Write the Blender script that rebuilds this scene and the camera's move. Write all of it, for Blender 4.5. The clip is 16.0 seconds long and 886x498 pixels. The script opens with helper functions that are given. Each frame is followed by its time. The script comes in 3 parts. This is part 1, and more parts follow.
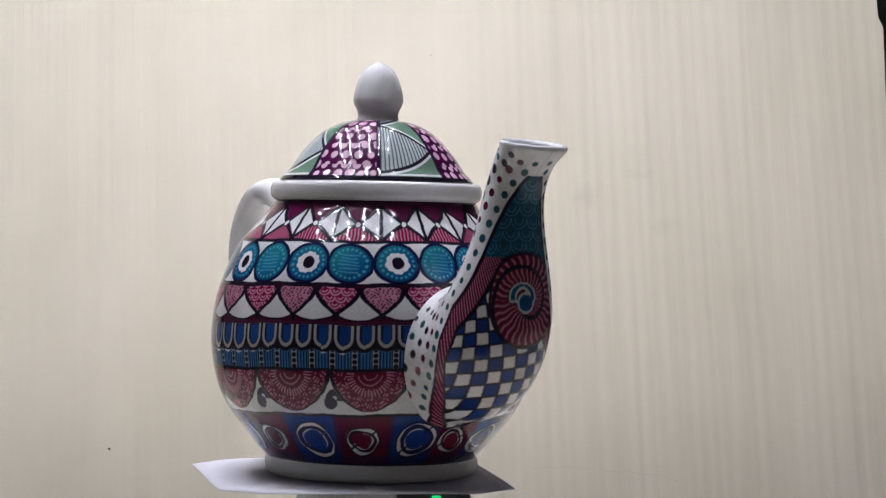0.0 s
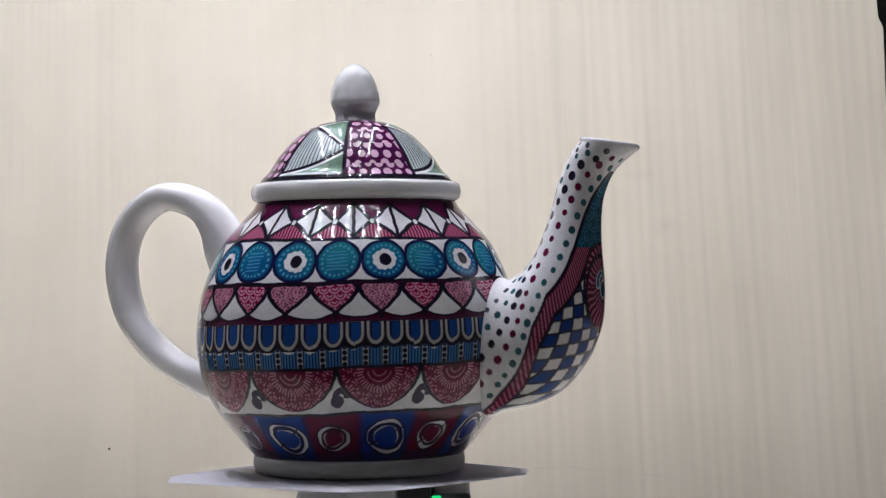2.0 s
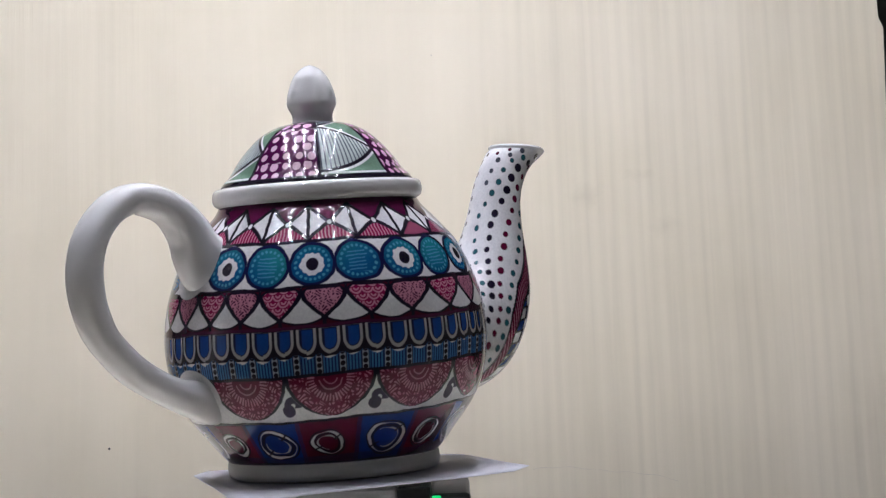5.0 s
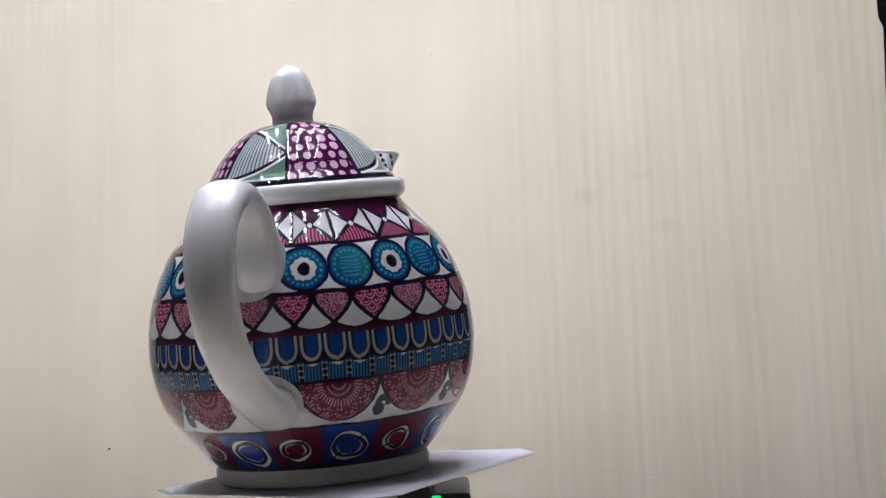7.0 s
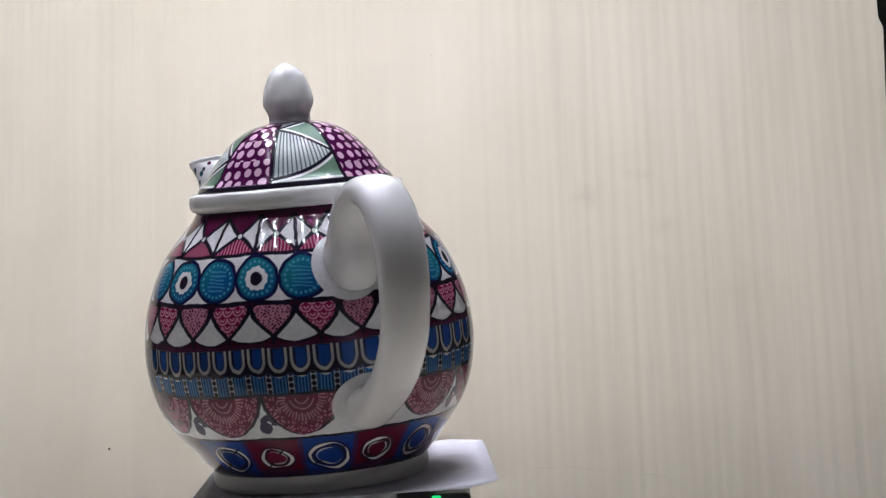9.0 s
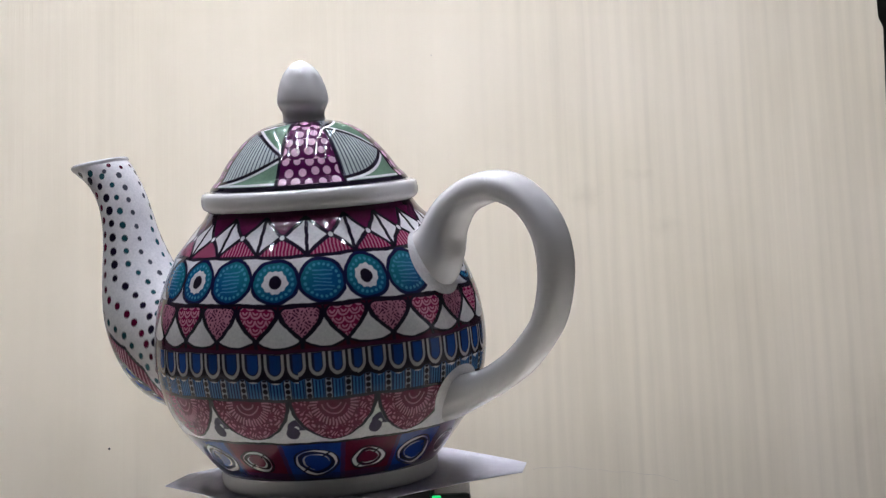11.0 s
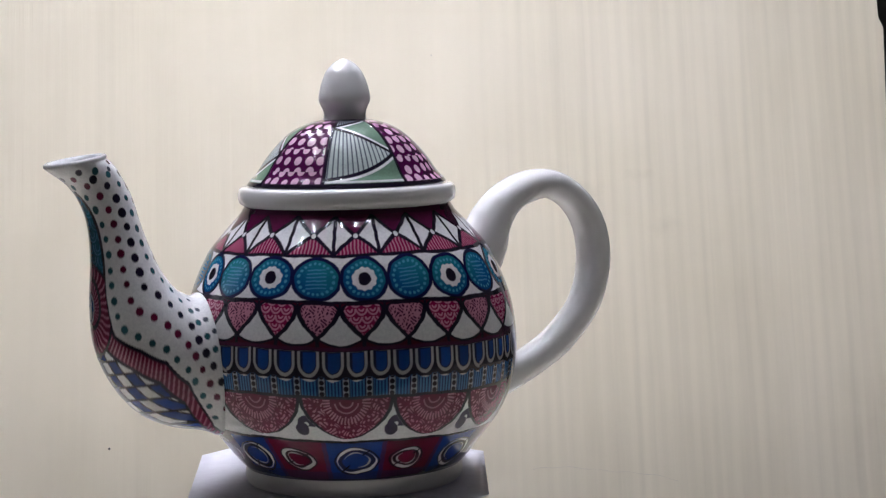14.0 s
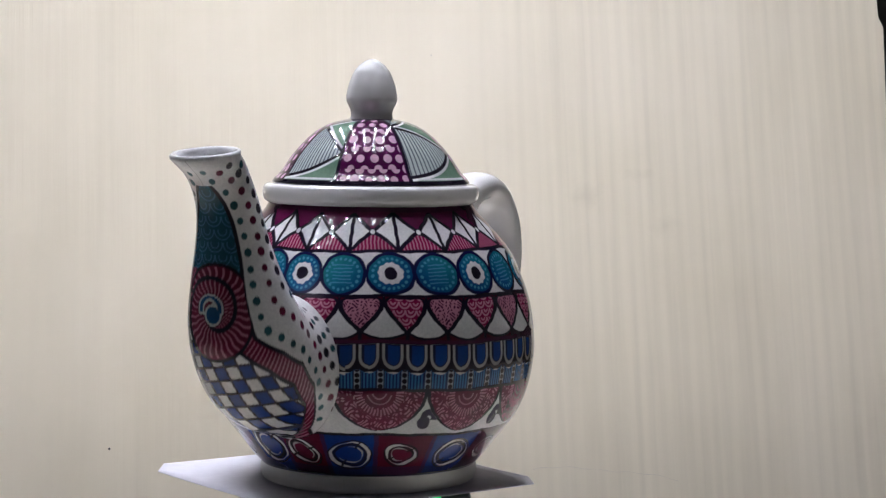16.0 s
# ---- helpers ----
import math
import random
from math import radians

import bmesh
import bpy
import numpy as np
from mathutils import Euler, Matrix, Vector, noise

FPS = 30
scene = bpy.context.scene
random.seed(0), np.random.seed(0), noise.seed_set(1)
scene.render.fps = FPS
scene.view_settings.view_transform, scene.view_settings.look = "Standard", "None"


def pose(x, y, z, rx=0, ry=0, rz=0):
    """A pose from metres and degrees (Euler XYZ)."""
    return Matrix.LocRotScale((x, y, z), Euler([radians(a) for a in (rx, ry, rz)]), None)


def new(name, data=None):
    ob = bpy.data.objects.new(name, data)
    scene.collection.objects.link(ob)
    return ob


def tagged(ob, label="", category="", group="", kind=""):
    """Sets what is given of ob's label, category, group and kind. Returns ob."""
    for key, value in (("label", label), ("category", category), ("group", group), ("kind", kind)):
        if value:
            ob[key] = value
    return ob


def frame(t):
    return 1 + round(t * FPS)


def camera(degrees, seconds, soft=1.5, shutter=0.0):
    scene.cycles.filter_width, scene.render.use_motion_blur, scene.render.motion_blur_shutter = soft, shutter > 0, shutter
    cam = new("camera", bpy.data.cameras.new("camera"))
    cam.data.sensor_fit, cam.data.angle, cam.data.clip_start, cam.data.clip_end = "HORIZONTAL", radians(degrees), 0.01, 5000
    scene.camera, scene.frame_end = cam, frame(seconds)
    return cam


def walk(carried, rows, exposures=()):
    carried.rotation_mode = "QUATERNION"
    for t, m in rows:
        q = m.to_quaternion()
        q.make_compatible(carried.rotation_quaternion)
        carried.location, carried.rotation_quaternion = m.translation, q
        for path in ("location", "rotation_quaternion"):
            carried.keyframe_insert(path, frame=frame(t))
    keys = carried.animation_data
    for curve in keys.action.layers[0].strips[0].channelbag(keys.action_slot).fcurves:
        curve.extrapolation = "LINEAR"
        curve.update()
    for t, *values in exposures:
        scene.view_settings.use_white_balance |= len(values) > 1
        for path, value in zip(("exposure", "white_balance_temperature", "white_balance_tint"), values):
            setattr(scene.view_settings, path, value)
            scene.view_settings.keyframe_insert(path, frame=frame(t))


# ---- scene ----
cam = camera(25.09, 16.0, soft=1.25)

# ---- camera: stands still on its support, rolled two degrees ----
TABLE_TOP = 0.12                       # height at which the sheet of paper lies on the turntable
EYE = (0.0485, -0.9071, TABLE_TOP + 0.1355)
CAMERA_POSE = pose(*EYE, 87.988, 2.111, 0)
walk(cam, [(0.0, CAMERA_POSE), (16.0, CAMERA_POSE)])

# ---- light and exposure ----
scene.view_settings.exposure = 0.0
world = bpy.data.worlds.new("room_air")
world.use_nodes = True
scene.world = world
world.node_tree.nodes["Background"].inputs[0].default_value = (0.9, 0.95, 1.0, 1)
world.node_tree.nodes["Background"].inputs[1].default_value = 0.02
LED_STRENGTH = 735.0
LED_COLOUR = (0.915, 0.935, 1.09)


# ---- materials ----
def shader(name, colour=(0.8, 0.8, 0.8), rough=0.5, metal=0.0, coat=0.0):
    m = bpy.data.materials.new(name)
    m.use_nodes = True
    b = m.node_tree.nodes["Principled BSDF"]
    b.inputs["Base Color"].default_value = (*colour, 1)
    b.inputs["Roughness"].default_value = rough
    b.inputs["Metallic"].default_value = metal
    b.inputs["Coat Weight"].default_value = coat
    b.inputs["Coat Roughness"].default_value = 0.04
    return m, m.node_tree, b


def noise_node(tree, scale, detail=3.0, stretch=(1, 1, 1)):
    tc = tree.nodes.new("ShaderNodeTexCoord")
    mp = tree.nodes.new("ShaderNodeMapping")
    mp.inputs["Scale"].default_value = stretch
    n = tree.nodes.new("ShaderNodeTexNoise")
    n.inputs["Scale"].default_value = scale
    n.inputs["Detail"].default_value = detail
    tree.links.new(tc.outputs["Object"], mp.inputs["Vector"])
    tree.links.new(mp.outputs["Vector"], n.inputs["Vector"])
    return n


def ramp_node(tree, source, stops):
    r = tree.nodes.new("ShaderNodeValToRGB")
    e = r.color_ramp.elements
    e[0].position, e[0].color = stops[0][0], (*stops[0][1], 1)
    e[1].position, e[1].color = stops[-1][0], (*stops[-1][1], 1)
    for p, c in stops[1:-1]:
        s = e.new(p)
        s.color = (*c, 1)
    tree.links.new(source, r.inputs[0])
    return r


def bump_node(tree, bsdf, source, strength, distance):
    b = tree.nodes.new("ShaderNodeBump")
    b.inputs["Strength"].default_value = strength
    b.inputs["Distance"].default_value = distance
    tree.links.new(source, b.inputs["Height"])
    tree.links.new(b.outputs["Normal"], bsdf.inputs["Normal"])
    return b


def mix_node(tree, a, b, fac, mode="MULTIPLY"):
    m = tree.nodes.new("ShaderNodeMix")
    m.data_type, m.blend_type = "RGBA", mode
    m.inputs[0].default_value = fac
    tree.links.new(a, m.inputs[6])
    tree.links.new(b, m.inputs[7])
    return m


def painted_glaze():
    """White porcelain under hand-drawn ink, read from the mesh's ink colours, with uneven strokes."""
    m, t, b = shader("painted_glaze", rough=0.16)
    b.inputs["IOR"].default_value = 1.40
    a = t.nodes.new("ShaderNodeAttribute")
    a.attribute_name = "ink"
    n1 = noise_node(t, 900, 2.0)
    r1 = ramp_node(t, n1.outputs["Fac"], [(0.3, (0.60, 0.60, 0.63)), (0.7, (1, 1, 1))])
    n2 = noise_node(t, 120, 3.0)
    r2 = ramp_node(t, n2.outputs["Fac"], [(0.3, (0.86, 0.86, 0.87)), (0.7, (1, 1, 1))])
    m1 = mix_node(t, a.outputs["Color"], r1.outputs["Color"], 0.35)
    m2 = mix_node(t, m1.outputs[2], r2.outputs["Color"], 0.8)
    t.links.new(m2.outputs[2], b.inputs["Base Color"])
    rr = ramp_node(t, n2.outputs["Fac"], [(0.3, (0.045, 0.045, 0.045)), (0.75, (0.085, 0.085, 0.085))])
    t.links.new(rr.outputs["Color"], b.inputs["Roughness"])
    bump_node(t, b, n2.outputs["Fac"], 0.14, 0.0004)
    return m


def porcelain():
    m, t, b = shader("white_porcelain", (0.76, 0.74, 0.77), 0.055)
    b.inputs["IOR"].default_value = 1.72
    n = noise_node(t, 45, 4.0)
    r = ramp_node(t, n.outputs["Fac"], [(0.3, (0.75, 0.74, 0.725)), (0.7, (0.79, 0.78, 0.765))])
    t.links.new(r.outputs["Color"], b.inputs["Base Color"])
    bump_node(t, b, n.outputs["Fac"], 0.05, 0.0006)
    return m


def board_paint():
    """Cream emulsion brushed down a board: vertical streaks, faint cross marks, blotches."""
    m, t, b = shader("cream_board_paint", (0.72, 0.68, 0.58), 0.62)
    fine = noise_node(t, 26, 4.0, (5.0, 1, 0.16))
    wide = noise_node(t, 9, 3.0, (3.0, 1, 0.30))
    blot = noise_node(t, 6, 5.0)
    blot2 = noise_node(t, 90, 3.0)
    c0 = ramp_node(t, blot.outputs["Fac"], [(0.3, (0.735, 0.660, 0.505)), (0.7, (0.785, 0.708, 0.560))])
    c1 = ramp_node(t, fine.outputs["Fac"], [(0.34, (0.91, 0.91, 0.905)), (0.5, (0.97, 0.97, 0.966)), (0.66, (1, 1, 1))])
    c2 = ramp_node(t, wide.outputs["Fac"], [(0.35, (0.955, 0.955, 0.95)), (0.62, (1, 1, 1))])
    # the streaks are plain on one half of the board and faint on the other
    tc = t.nodes.new("ShaderNodeTexCoord")
    sep = t.nodes.new("ShaderNodeSeparateXYZ")
    t.links.new(tc.outputs["Object"], sep.inputs[0])
    side = ramp_node(t, sep.outputs["X"], [(0.05, (0.10, 0.10, 0.10)), (0.17, (0.75, 0.75, 0.75))])
    rib = t.nodes.new("ShaderNodeTexWave")
    rib.wave_type, rib.bands_direction = "BANDS", "X"
    rib.inputs["Scale"].default_value = 29.0
    rib.inputs["Distortion"].default_value = 1.6
    rib.inputs["Detail"].default_value = 2.0
    rib.inputs["Detail Scale"].default_value = 0.6
    stretch = t.nodes.new("ShaderNodeMapping")
    stretch.inputs["Scale"].default_value = (1, 1, 0.08)
    t.links.new(tc.outputs["Object"], stretch.inputs["Vector"])
    t.links.new(stretch.outputs["Vector"], rib.inputs["Vector"])
    c3 = ramp_node(t, rib.outputs["Fac"], [(0.15, (0.962, 0.962, 0.958)), (0.8, (1, 1, 1))])
    m0 = mix_node(t, c0.outputs["Color"], c3.outputs["Color"], 1.0)
    t.links.new(side.outputs["Color"], m0.inputs[0])
    m1 = mix_node(t, m0.outputs[2], c1.outputs["Color"], 1.0)
    m2 = mix_node(t, m1.outputs[2], c2.outputs["Color"], 1.0)
    t.links.new(side.outputs["Color"], m1.inputs[0])
    # soft handling smudges
    last = m2.outputs[2]
    for x, z, sx, sz in ((0.172, 0.2375, 28, 40), (0.2388, 0.2083, 34, 40), (0.2174, 0.2540, 36, 70)):
        mp = t.nodes.new("ShaderNodeMapping")
        mp.vector_type = "POINT"
        mp.inputs["Location"].default_value = (-x * sx, 0, -z * sz)
        mp.inputs["Scale"].default_value = (sx, 0, sz)
        ln = t.nodes.new("ShaderNodeVectorMath")
        ln.operation = "LENGTH"
        t.links.new(tc.outputs["Object"], mp.inputs["Vector"])
        t.links.new(mp.outputs["Vector"], ln.inputs[0])
        add = t.nodes.new("ShaderNodeMath")
        add.operation = "ADD"
        t.links.new(ln.outputs["Value"], add.inputs[0])
        t.links.new(blot2.outputs["Fac"], add.inputs[1])
        r = ramp_node(t, add.outputs[0], [(0.45, (0.92, 0.92, 0.91)), (1.0, (1, 1, 1))])
        last = mix_node(t, last, r.outputs["Color"], 1.0).outputs[2]
    t.links.new(last, b.inputs["Base Color"])
    bump_node(t, b, fine.outputs["Fac"], 0.25, 0.0015)
    return m


def speckled(name, lo, hi, scale, rough, bump=0.1, stretch=(1, 1, 1), metal=0.0):
    m, t, b = shader(name, lo, rough, metal)
    n = noise_node(t, scale, 5.0, stretch)
    r = ramp_node(t, n.outputs["Fac"], [(0.3, lo), (0.7, hi)])
    t.links.new(r.outputs["Color"], b.inputs["Base Color"])
    bump_node(t, b, n.outputs["Fac"], bump, 0.001)
    return m


def glow(name, colour, strength):
    m, t, b = shader(name, tuple(0.5 * q for q in colour), 0.4)
    b.inputs["Emission Color"].default_value = (*colour, 1)
    b.inputs["Emission Strength"].default_value = strength
    return m


GLAZE = painted_glaze()
PORCELAIN = porcelain()
FOOT_WHITE = speckled("bare_foot_glaze", (0.80, 0.79, 0.75), (0.85, 0.84, 0.80), 70, 0.45, 0.04)
BOARD = board_paint()
PAPER = speckled("white_card", (0.72, 0.71, 0.76), (0.78, 0.77, 0.82), 220, 0.75, 0.05)
GREY_PLASTIC = speckled("grey_plastic", (0.33, 0.33, 0.335), (0.38, 0.38, 0.385), 300, 0.45, 0.1)
BLACK_PLASTIC = speckled("black_plastic", (0.012, 0.012, 0.013), (0.02, 0.02, 0.022), 400, 0.35, 0.1)
GREEN_LED = glow("green_indicator", (0.01, 0.80, 0.22), 0.8)
LED_CHIP = glow("white_led_chip", LED_COLOUR, LED_STRENGTH)
LAMP_WHITE = speckled("white_lamp_enamel", (0.75, 0.75, 0.75), (0.8, 0.8, 0.8), 60, 0.4, 0.05)
# dark colour stands in for the shade behind the board
SHADED_WALL = speckled("shaded_wall_colour", (0.10, 0.097, 0.09), (0.13, 0.126, 0.115), 5, 0.8, 0.1)
# pale so that the unseen added walls throw fill light on the pot's front
FILL_WALL = speckled("pale_fill_wall", (0.44, 0.43, 0.43), (0.50, 0.49, 0.49), 5, 0.8, 0.1)
CEILING_PAINT = speckled("ceiling_paint", (0.60, 0.59, 0.55), (0.66, 0.65, 0.61), 5, 0.85, 0.1)
# pale cream, so the unseen table throws warm light up at pot and board
TABLE_BOUNCE = speckled("cream_table_bounce", (0.76, 0.71, 0.59), (0.82, 0.77, 0.66), 14, 0.5, 0.1, (1, 8, 1))
FLOOR_TILE = speckled("dull_floor", (0.22, 0.21, 0.19), (0.28, 0.27, 0.25), 4, 0.6, 0.1)
DARK_MARK = speckled("dark_speck", (0.05, 0.045, 0.04), (0.09, 0.08, 0.07), 800, 0.7)
CRACK_MARK = speckled("crack_edge", (0.60, 0.54, 0.43), (0.68, 0.61, 0.50), 800, 0.7)


# ---- mesh helpers ----
def part(name, bm, material, parent=None, label="", smooth=True):
    me = bpy.data.meshes.new(name)
    bm.normal_update()
    bm.to_mesh(me)
    bm.free()
    me.materials.append(material)
    for f in me.polygons:
        f.use_smooth = smooth
    ob = new(name, me)
    ob.parent = parent
    return tagged(ob, label)


def box(bm, x0, x1, y0, y1, z0, z1, bevel=0.0):
    made = bmesh.ops.create_cube(bm, size=1.0)["verts"]
    for v in made:
        v.co = ((x0 + x1) / 2 + v.co.x * (x1 - x0), (y0 + y1) / 2 + v.co.y * (y1 - y0), (z0 + z1) / 2 + v.co.z * (z1 - z0))
    if bevel:
        edges = list({e for v in made for e in v.link_edges})
        bmesh.ops.bevel(bm, geom=edges, offset=bevel, segments=2, affect="EDGES", profile=0.5)
    return bm


def boxed(name, dims, material, parent=None, label="", bevel=0.0):
    return part(name, box(bmesh.new(), *dims, bevel), material, parent, label, smooth=False)


def smooth_curve(xs, ys, at):
    """Monotone-safe cubic through a few profile values."""
    xs, ys, at = np.asarray(xs, float), np.asarray(ys, float), np.asarray(at, float)
    d = np.diff(ys) / np.diff(xs)
    m = np.concatenate([[d[0]], (d[:-1] + d[1:]) / 2, [d[-1]]])
    i = np.clip(np.searchsorted(xs, at, "right") - 1, 0, len(xs) - 2)
    h = xs[i + 1] - xs[i]
    s = (at - xs[i]) / h
    return ((2 * s**3 - 3 * s**2 + 1) * ys[i] + (s**3 - 2 * s**2 + s) * h * m[i]
            + (3 * s**2 - 2 * s**3) * ys[i + 1] + (s**3 - s**2) * h * m[i + 1])


def sheet_mesh(name, points, material, parent=None, label="", ink=None, cap_start=False, cap_end=False):
    """A smooth mesh from a grid of points [rows, columns, 3], closed round the columns."""
    rows, cols = points.shape[:2]
    idx = np.arange(rows * cols).reshape(rows, cols)
    nxt = np.roll(idx, -1, axis=1)
    quads = np.stack([idx[:-1], nxt[:-1], nxt[1:], idx[1:]], -1).reshape(-1, 4)
    me = bpy.data.meshes.new(name)
    faces = quads.tolist() if rows * cols < 20000 else None
    if faces is not None:
        if cap_start:
            faces.append(idx[0][::-1].tolist())
        if cap_end:
            faces.append(idx[-1].tolist())
        me.from_pydata(points.reshape(-1, 3).tolist(), [], faces)
    else:
        me.vertices.add(rows * cols)
        me.vertices.foreach_set("co", points.reshape(-1).astype(np.float32))
        me.loops.add(len(quads) * 4)
        me.loops.foreach_set("vertex_index", quads.reshape(-1).astype(np.int32))
        me.polygons.add(len(quads))
        me.polygons.foreach_set("loop_start", np.arange(0, len(quads) * 4, 4, dtype=np.int32))
        me.update(calc_edges=True)
    if ink is not None:
        col = np.ones((rows * cols, 4), np.float32)
        col[:, :3] = ink.reshape(-1, 3)
        layer = me.color_attributes.new("ink", "FLOAT_COLOR", "POINT")
        layer.data.foreach_set("color", col.reshape(-1))
    me.polygons.foreach_set("use_smooth", np.ones(len(me.polygons), bool))
    me.materials.append(material)
    me.update()
    ob = new(name, me)
    ob.parent = parent
    return tagged(ob, label)


def turned(r, z, cols):
    """Points of a profile turned about the upright axis."""
    a = np.linspace(0, 2 * math.pi, cols, endpoint=False)
    r, z = np.asarray(r), np.asarray(z)
    return np.stack([r[:, None] * np.cos(a), r[:, None] * np.sin(a), np.repeat(z[:, None], cols, 1)], -1)


# ---- ink: drawing by distance, in metres on the glaze ----
WHITE = np.array((0.77, 0.765, 0.76))
BLACK = np.array((0.012, 0.008, 0.020))
MAROON = np.array((0.125, 0.006, 0.032))
DEEP = np.array((0.070, 0.010, 0.040))
CRIMSON = np.array((0.27, 0.010, 0.070))
ROSE = np.array((0.45, 0.18, 0.25))
TEAL = np.array((0.006, 0.085, 0.225))
SEA = np.array((0.020, 0.220, 0.235))
BLUE = np.array((0.010, 0.040, 0.200))
SKY = np.array((0.085, 0.27, 0.48))
PURPLE = np.array((0.065, 0.005, 0.048))
PETAL = np.array((0.70, 0.44, 0.58))
GREEN = np.array((0.150, 0.250, 0.175))
PALE = np.array((0.50, 0.57, 0.54))
PLUM = np.array((0.100, 0.010, 0.048))
NAVY = np.array((0.010, 0.012, 0.055))
SOFT = 0.00014


def inside(d):
    """How much ink lies where the signed distance d is below nought."""
    return np.clip(0.5 - d / (2 * SOFT), 0, 1)


def ink_on(c, amount, colour):
    c += amount[..., None] * (colour - c)


def hashed(*k):
    v = np.zeros(np.broadcast(*k).shape)
    for n, q in enumerate(k):
        v = v + np.asarray(q) * (12.9898, 78.233, 37.719)[n]
    return np.modf(np.abs(np.sin(v) * 43758.5453))[0]


def nearest(az, centres):
    """For angles: the number of the nearest of the sorted centres, the signed angle to it, and half the room it has."""
    c = np.asarray(centres, float)
    shape, az = az.shape, az[0]                     # the angle is the same all down a column
    d = (az[..., None] - c + 180) % 360 - 180
    i = np.abs(d).argmin(-1)
    gap = (np.roll(c, -1) - c) % 360
    off = np.take_along_axis(d, i[..., None], -1)[..., 0]
    room = np.where(off > 0, gap[i], np.roll(gap, 1)[i]) / 2
    return tuple(np.broadcast_to(q, shape) for q in (i, off, room))


def worms(x, y, size, seed=0.0):
    """Short curly strokes: the bands of a warped field."""
    k = 1 / size
    u = x * k + 0.6 * np.sin(y * k * 1.7 + seed) + 0.4 * np.sin(x * k * 0.9 - y * k * 0.7 + seed * 2)
    v = y * k + 0.6 * np.sin(x * k * 1.5 + seed * 3)
    return np.sin(u * 3.1) * np.sin(v * 3.1 + 0.8 * np.sin(u * 1.3))


# angles of the drawn motifs round the pot, from the spout, in degrees
DISCS = [6.0, 21.3, 39.0, 57.0, 74.6, 91.3, 109.2, 126.4, 142.6, 159.6, 178.0, 196.3, 213.8, 231.2, 248.0, 267.4, 283.4, 301.6, 317.3, 335.6, 352.0]
SCALLOP_GAPS = [-9.0, 18.9, 51.2, 82.7, 112.0, 141.7, 170.0, 190.0, 219.6, 250.9, 283.4, 312.6, 339.9]
SQUARES = [3.5, 24.0, 45.0, 70.0, 92.0, 118.3, 141.0, 164.5, 185.8, 209.3, 232.5, 258.5, 279.7, 302.6, 323.4, 346.0]
KITES = [14.0, 32.6, 53.4, 72.4, 90.8, 110.5, 132.0, 149.8, 167.0, 184.0, 200.6, 219.9, 239.4, 260.5, 281.0, 298.2, 319.0, 340.0, 357.0]
HEARTS = [0.0, 14.0, 28.5, 43.9, 58.0, 73.4, 88.2, 102.8, 118.2, 132.9, 148.7, 164.2, 178.0, 191.8, 204.8, 219.3, 234.5, 250.4, 265.6, 283.5, 299.0, 314.3, 329.9, 345.0]
LOOPS = [7.5, 15.5, 24.0, 31.3, 39.0, 46.9, 55.0, 63.2, 70.9, 78.4, 85.9, 93.3, 100.9, 108.5, 116.0, 122.4, 128.8, 135.2, 142.0, 149.3, 156.7, 164.2, 172.0, 180.2,
         188.7, 196.5, 204.4, 212.8, 220.6, 227.8, 235.8, 243.5, 251.0, 259.0, 267.0, 275.2, 282.7, 290.1, 296.7, 303.4, 309.8, 317.5, 324.6, 331.2, 337.8, 345.0, 352.0, 359.5]


